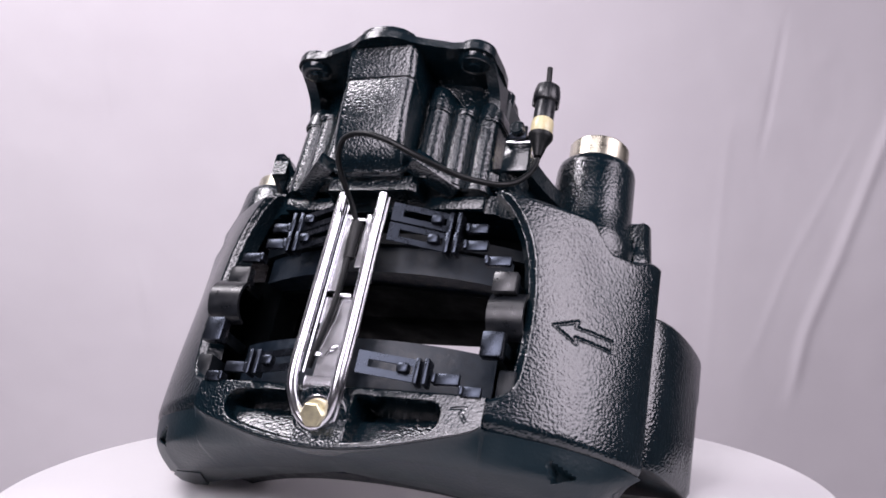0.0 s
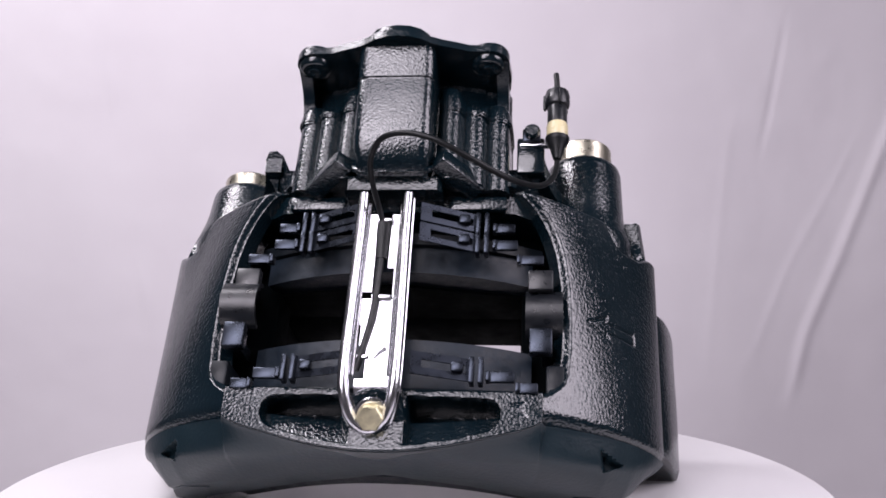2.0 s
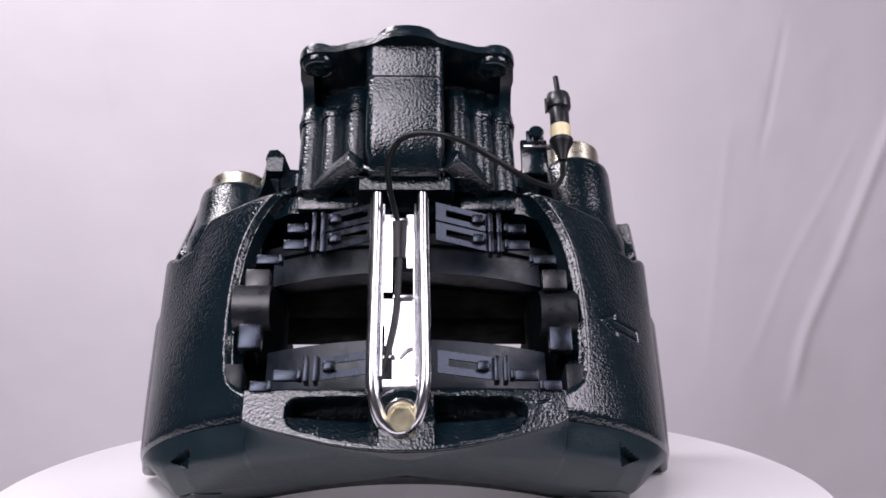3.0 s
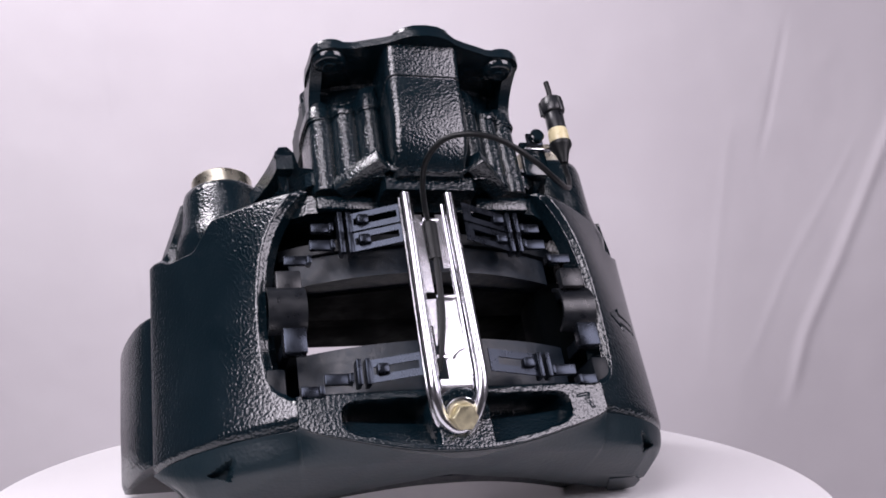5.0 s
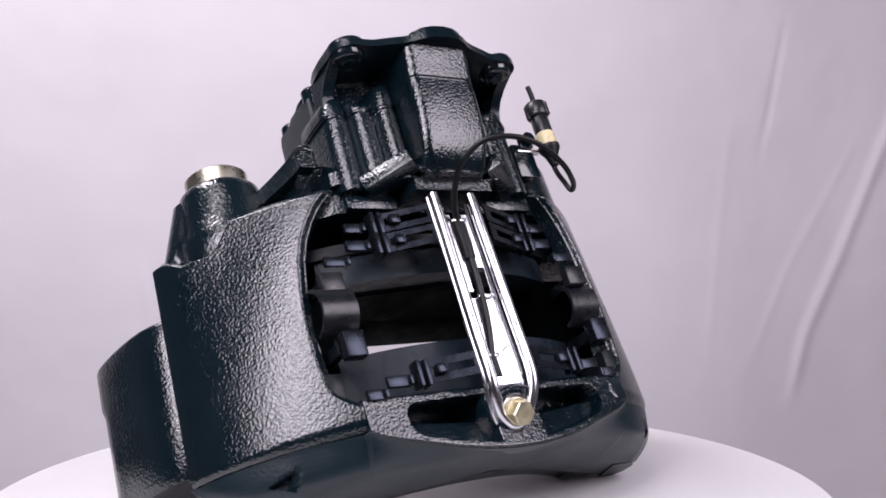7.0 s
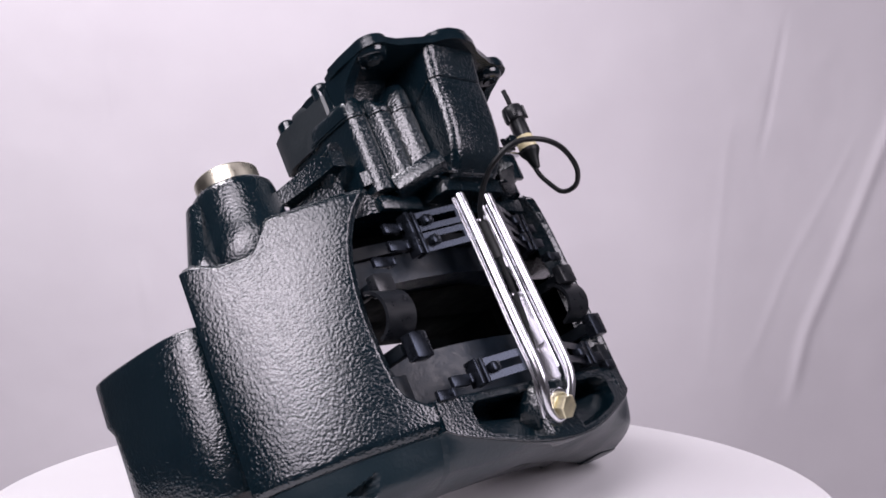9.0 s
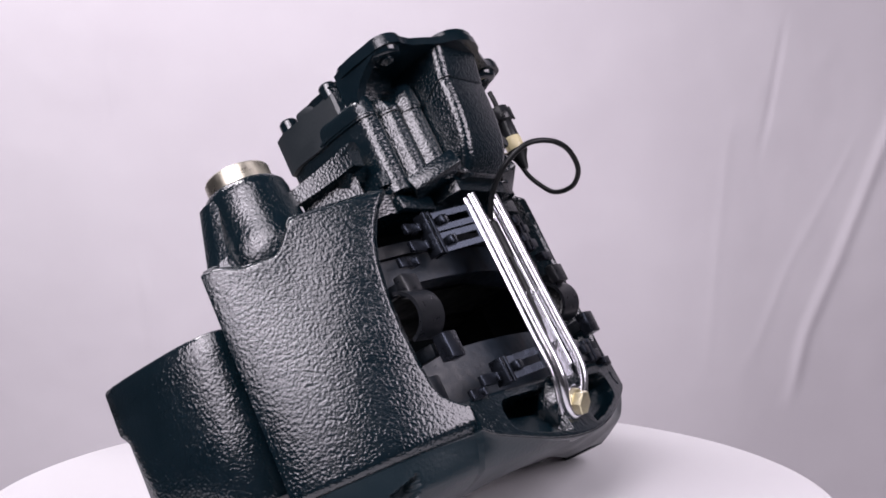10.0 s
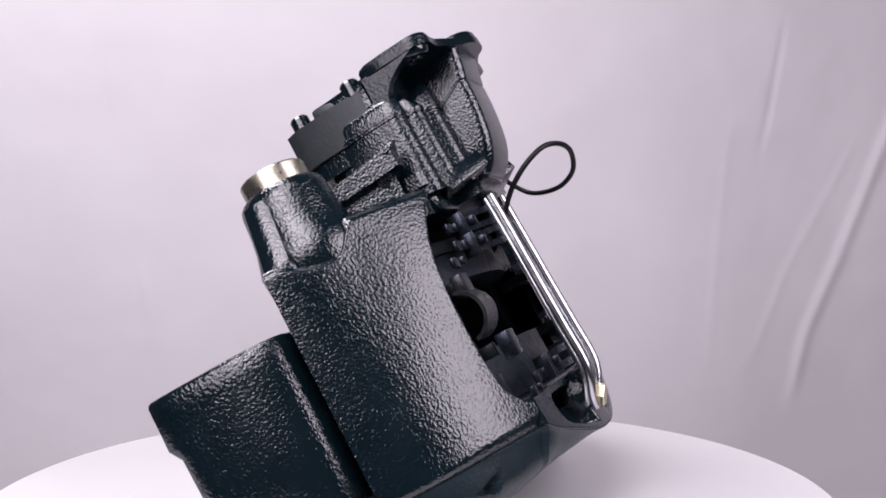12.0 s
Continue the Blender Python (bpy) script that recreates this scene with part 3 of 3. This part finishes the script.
def pad_spring(cal, side, zc, high, tabs):
    """A sheet-steel hold-down leaf with a long slot, its riveted end bars and its stepped tongue."""
    def bent(x):
        return -67.5 + (0.43 if zc > -100 else 0.30) * (x - 20)

    def lean(x):
        return -0.02 * (x - 40)

    bm = bmesh.new()
    x0, x1 = 20.0, 60.0
    slot = (27.0, 47.0, 2.7)

    def leaf(xa, xb, za, zb):
        slab(lambda u, v: (side * (xa + (xb - xa) * u), bent(xa + (xb - xa) * u), zc + lean(xa + (xb - xa) * u) + za + (zb - za) * v),
             lambda u, v: (side * (xa + (xb - xa) * u), bent(xa + (xb - xa) * u) + 1.3, zc + lean(xa + (xb - xa) * u) + za + (zb - za) * v), 10, 2, bm)
    h = high / 2
    leaf(x0, slot[0], -h, h)
    leaf(slot[0], slot[1] + 8, slot[2], h)
    leaf(slot[0], slot[1] + 8, -h, -slot[2])
    leaf(slot[1] + 8, x1, -h, h)
    ob = part("pad_spring", bm, SPRING, cal, "dark steel pad hold-down spring with a long slot")
    part("rivet", box(side * 49.5 - 4, side * 49.5 + 4, bent(49) - 4, bent(49) + 3, zc + lean(49) - 3.4, zc + lean(49) + 3.4, 1.4), SPRING, ob)
    for x in (58.5, 64.5):
        part("end_bar", box(side * x - 1.6, side * x + 1.6, bent(60) - 4, bent(60) + 6, zc + lean(x) - h - 1.5, zc + lean(x) + h + 0.5, 0.6), SPRING, ob)
    for xa, xb, za, zb in tabs:
        y = bent(62) + 1.0 + 0.10 * (xa - 66)
        part("tongue", box(side * (xa + xb) / 2 - (xb - xa) / 2, side * (xa + xb) / 2 + (xb - xa) / 2, y, y + 3.5, za, zb, 0.8), SPRING, ob)
        part("tongue_step", box(side * xa - 1.5, side * xa + 1.5, y - 2, y + 6, za + 0.5, zb - 0.5, 0.6), SPRING, ob)


def build_strap(cal):
    """The bright retaining strap: a pressed channel with two rolled ridges that close round the bolt."""
    cx = -5.0

    def front_y(z):
        return -66 + 1.0 * step(-60, -16, z) - 1.2 * step(-90, -150, z) if z > -155 else -67.2 + (-155 - z) * 0.50

    strap = new("retaining_strap")
    strap.parent = cal
    strap["label"] = "bright zinc-plated steel retaining strap"
    # ridges: one U-shaped roll down one side, round the bolt and up the other
    left = [(-15.5, -14), (-15.5, -40), (-16.0, -80), (-16.5, -120), (-16.5, -146), (-15.5, -160), (-11.5, -172.5), (-5, -179), (0, -180.5)]
    path = [(cx + x, front_y(z) - 3.2, z) for x, z in left] + [(cx - x, front_y(z) - 3.2, z) for x, z in reversed(left[:-1])]
    part("ridge", tube(path, 3.9, 14, 8), CHROME, strap)
    inner = [(-11.2, -20), (-11.4, -80), (-11.6, -120), (-11.6, -148)]
    for side in (-1, 1):
        part("inner_ridge", tube([(cx - side * x, front_y(z) + 0.6, z) for x, z in inner], 1.3, 8, 6), CHROME, strap)
    outer = [(-18.6, -15), (-18.8, -60), (-19.2, -120), (-19.2, -147), (-17.8, -162), (-13.2, -175.5), (-6, -182), (0, -183.5)]
    path = [(cx + x, front_y(z) + 0.2, z) for x, z in outer] + [(cx - x, front_y(z) + 0.2, z) for x, z in reversed(outer[:-1])]
    part("rim", tube(path, 1.6, 10, 8), CHROME, strap)
    # channel floor in three pieces with openings between them
    def plate(xa, xb, za, zb, back):
        bm = slab(lambda u, v: (cx + xa + (xb - xa) * u, front_y(za + (zb - za) * v) + back, za + (zb - za) * v),
                  lambda u, v: (cx + xa + (xb - xa) * u, front_y(za + (zb - za) * v) + back + 1.6, za + (zb - za) * v), 2, 8)
        part("floor_plate", bevelled(bm, 0.3, 1), CHROME, strap)
    plate(-12.5, -4.5, -88, -28, 0.7)
    plate(5.0, 12.5, -70, -28, 0.7)
    plate(9.5, 12.5, -92, -70, 0.7)
    plate(-4.5, 5.0, -60, -52, 3.7)
    plate(-10.5, 12.5, -112, -93, 1.2)
    plate(-9.0, 12.5, -127, -112, 0.6)
    plate(-4.0, 12.5, -150, -127, 0.6)
    plate(-10.0, 11.5, -164, -150, 1.2)
    # bent tabs that hold the wire
    part("wire_tab", box(cx - 5, cx + 6, -68.5, -66, -35.0, -32.6, 0.5), CHROME, strap)
    part("wire_tab", box(cx - 4, cx + 9, -68, -65.6, -93.5, -91.0, 0.5), CHROME, strap)
    part("wire_tab", box(cx - 10, cx - 2, -68, -65.5, -136.5, -133.6, 0.6), CHROME, strap)
    part("wire_tab", tube([(cx + 1, -66.5, -136), (cx + 5, -68, -131), (cx + 9, -67.5, -129)], 0.9, 8, 5), CHROME, strap)
    # bolt with its collar on a cast boss
    m = pose(-2.5, -56.5, -170.5, 120, 0, 0)
    part("boss", turned([(21, -4), (21, 8), (19.5, 10.5), (16, 11), (8, 10)], 40, m @ pose(0, -3, -8)), CAST_FINE, cal)
    bolt = part("bolt", turned([(9.0, 4.5), (9.5, 5.2), (9.5, 6.6), (9.0, 7.4), (7.2, 7.6), (7.2, 12.5), (6.8, 13), (2, 13.2)], 36, m), BRASS, cal, "yellow zinc-plated bolt head")
    part("hexagon", turned([(8.4, 7.3), (8.6, 8), (8.6, 12.6), (7.9, 13.4), (3, 13.6)], 6, m), BRASS, bolt)
    part("washer", turned([(11.6, 2.5), (12, 3), (12, 4.3), (11.6, 4.8), (8, 4.8)], 36, m), CHROME, bolt)


def build_sensor(cal):
    """Wear sensor plug on its bracket, with the wire that loops down into the strap."""
    m = pose(113, -55, 0, 2, 0, 0)
    plug = part("sensor_plug", turned([(2, 52), (7.2, 52), (7.2, 66), (6.8, 67), (8.7, 68), (9.2, 69.5), (9.2, 77), (8.4, 78.5), (8.4, 80), (7, 81), (2, 81)], 36, m), PLASTIC, cal, "black plastic sensor plug")
    for a in (20, 140, 260):
        part("catch", box(-1.8, 1.8, -10.3, -8.4, 66, 78, 0.6, m @ pose(0, 0, 0, 0, 0, a)), PLASTIC, plug)
    part("wire_stub", tube([(113, -58, 79), (112.8, -58.7, 88), (112.2, -58.7, 97)], 2.1, 10, 4), RUBBER, plug)
    part("band", turned([(2, 40), (7.4, 40), (7.8, 41), (7.8, 50.5), (7.4, 51.5), (7, 53), (2, 53)], 36, m), BAND, plug, "pale yellow plastic collar")
    part("boot", turned([(2.8, 23), (3.2, 24), (5.4, 32), (8.2, 37), (8.7, 38), (8.7, 40.5), (2, 40.6)], 32, m), RUBBER, plug, "tapered rubber boot")
    wire = [(113, -54, 27), (112.5, -56, 16), (110, -62, 4), (103, -72, -9), (92, -86, -17), (77, -103, -21), (57, -119, -18), (34, -127.5, -9), (14, -126.5, -3), (-3, -117, -1), (-12, -101, -7), (-12, -85, -16), (-9, -73, -26), (-6, -66, -36)]
    part("wire", tube(wire, 2.0, 12, 10), RUBBER, cal, "black sensor wire in a loop")
    inner = [(-6, -66, -34), (-5, -66.5, -60), (-6, -66.5, -92), (-8, -66.5, -112), (-12, -66, -132), (-15, -64, -144)]
    part("wire", tube([(x, y - 0.8, z) for x, y, z in inner], 2.3, 10, 8), RUBBER, cal)
    part("wire_sleeve", tube([(-5, -66.5, -36), (-5, -67, -50), (-5, -67, -64)], lambda t: 4.9 - 0.7 * t, 12, 6, flat=0.7), RUBBER, cal)
    bracket = part("sensor_bracket", box(84, 104, -47, -42, 18, 48, 1.5), SMOOTH, cal)
    part("bracket_arm", box(86, 108, -51, -46, 38.5, 41, 0.6), CHROME, bracket)
    part("bracket_clip", box(88, 101, -53, -50, 41.5, 52, 1.0), SPRING, bracket)
    part("screw", turned([(5.5, 0), (5.5, 4), (4.5, 5), (2, 5)], 20, pose(95, -54, 47, 90, 0, 0)), SMOOTH, bracket)


backdrop = build_backdrop()
build_room()
build_stand()
turntable = build_turntable()
caliper = build_caliper()

# turn of the table in degrees, second by second
TURN = [(0.0, -21.5), (1.0, -13.95), (2.0, -6.11), (3.0, 1.82), (4.0, 9.66), (5.0, 17.51), (6.0, 25.39), (7.0, 33.34), (8.0, 41.13), (9.0, 48.91), (10.0, 56.51), (11.0, 64.18), (12.0, 71.95)]


def motions():
    seat = pose(-0.005, 0, EYE[2]) @ pose(0, 0, 0, -30, 0, 0)
    walk(turntable, [(t, pose(0.003, 0.002, 0, 0, 0, a)) for t, a in TURN])
    walk(caliper, [(t, pose(0, 0, 0, 0, 0, a) @ seat) for t, a in TURN])


motions()
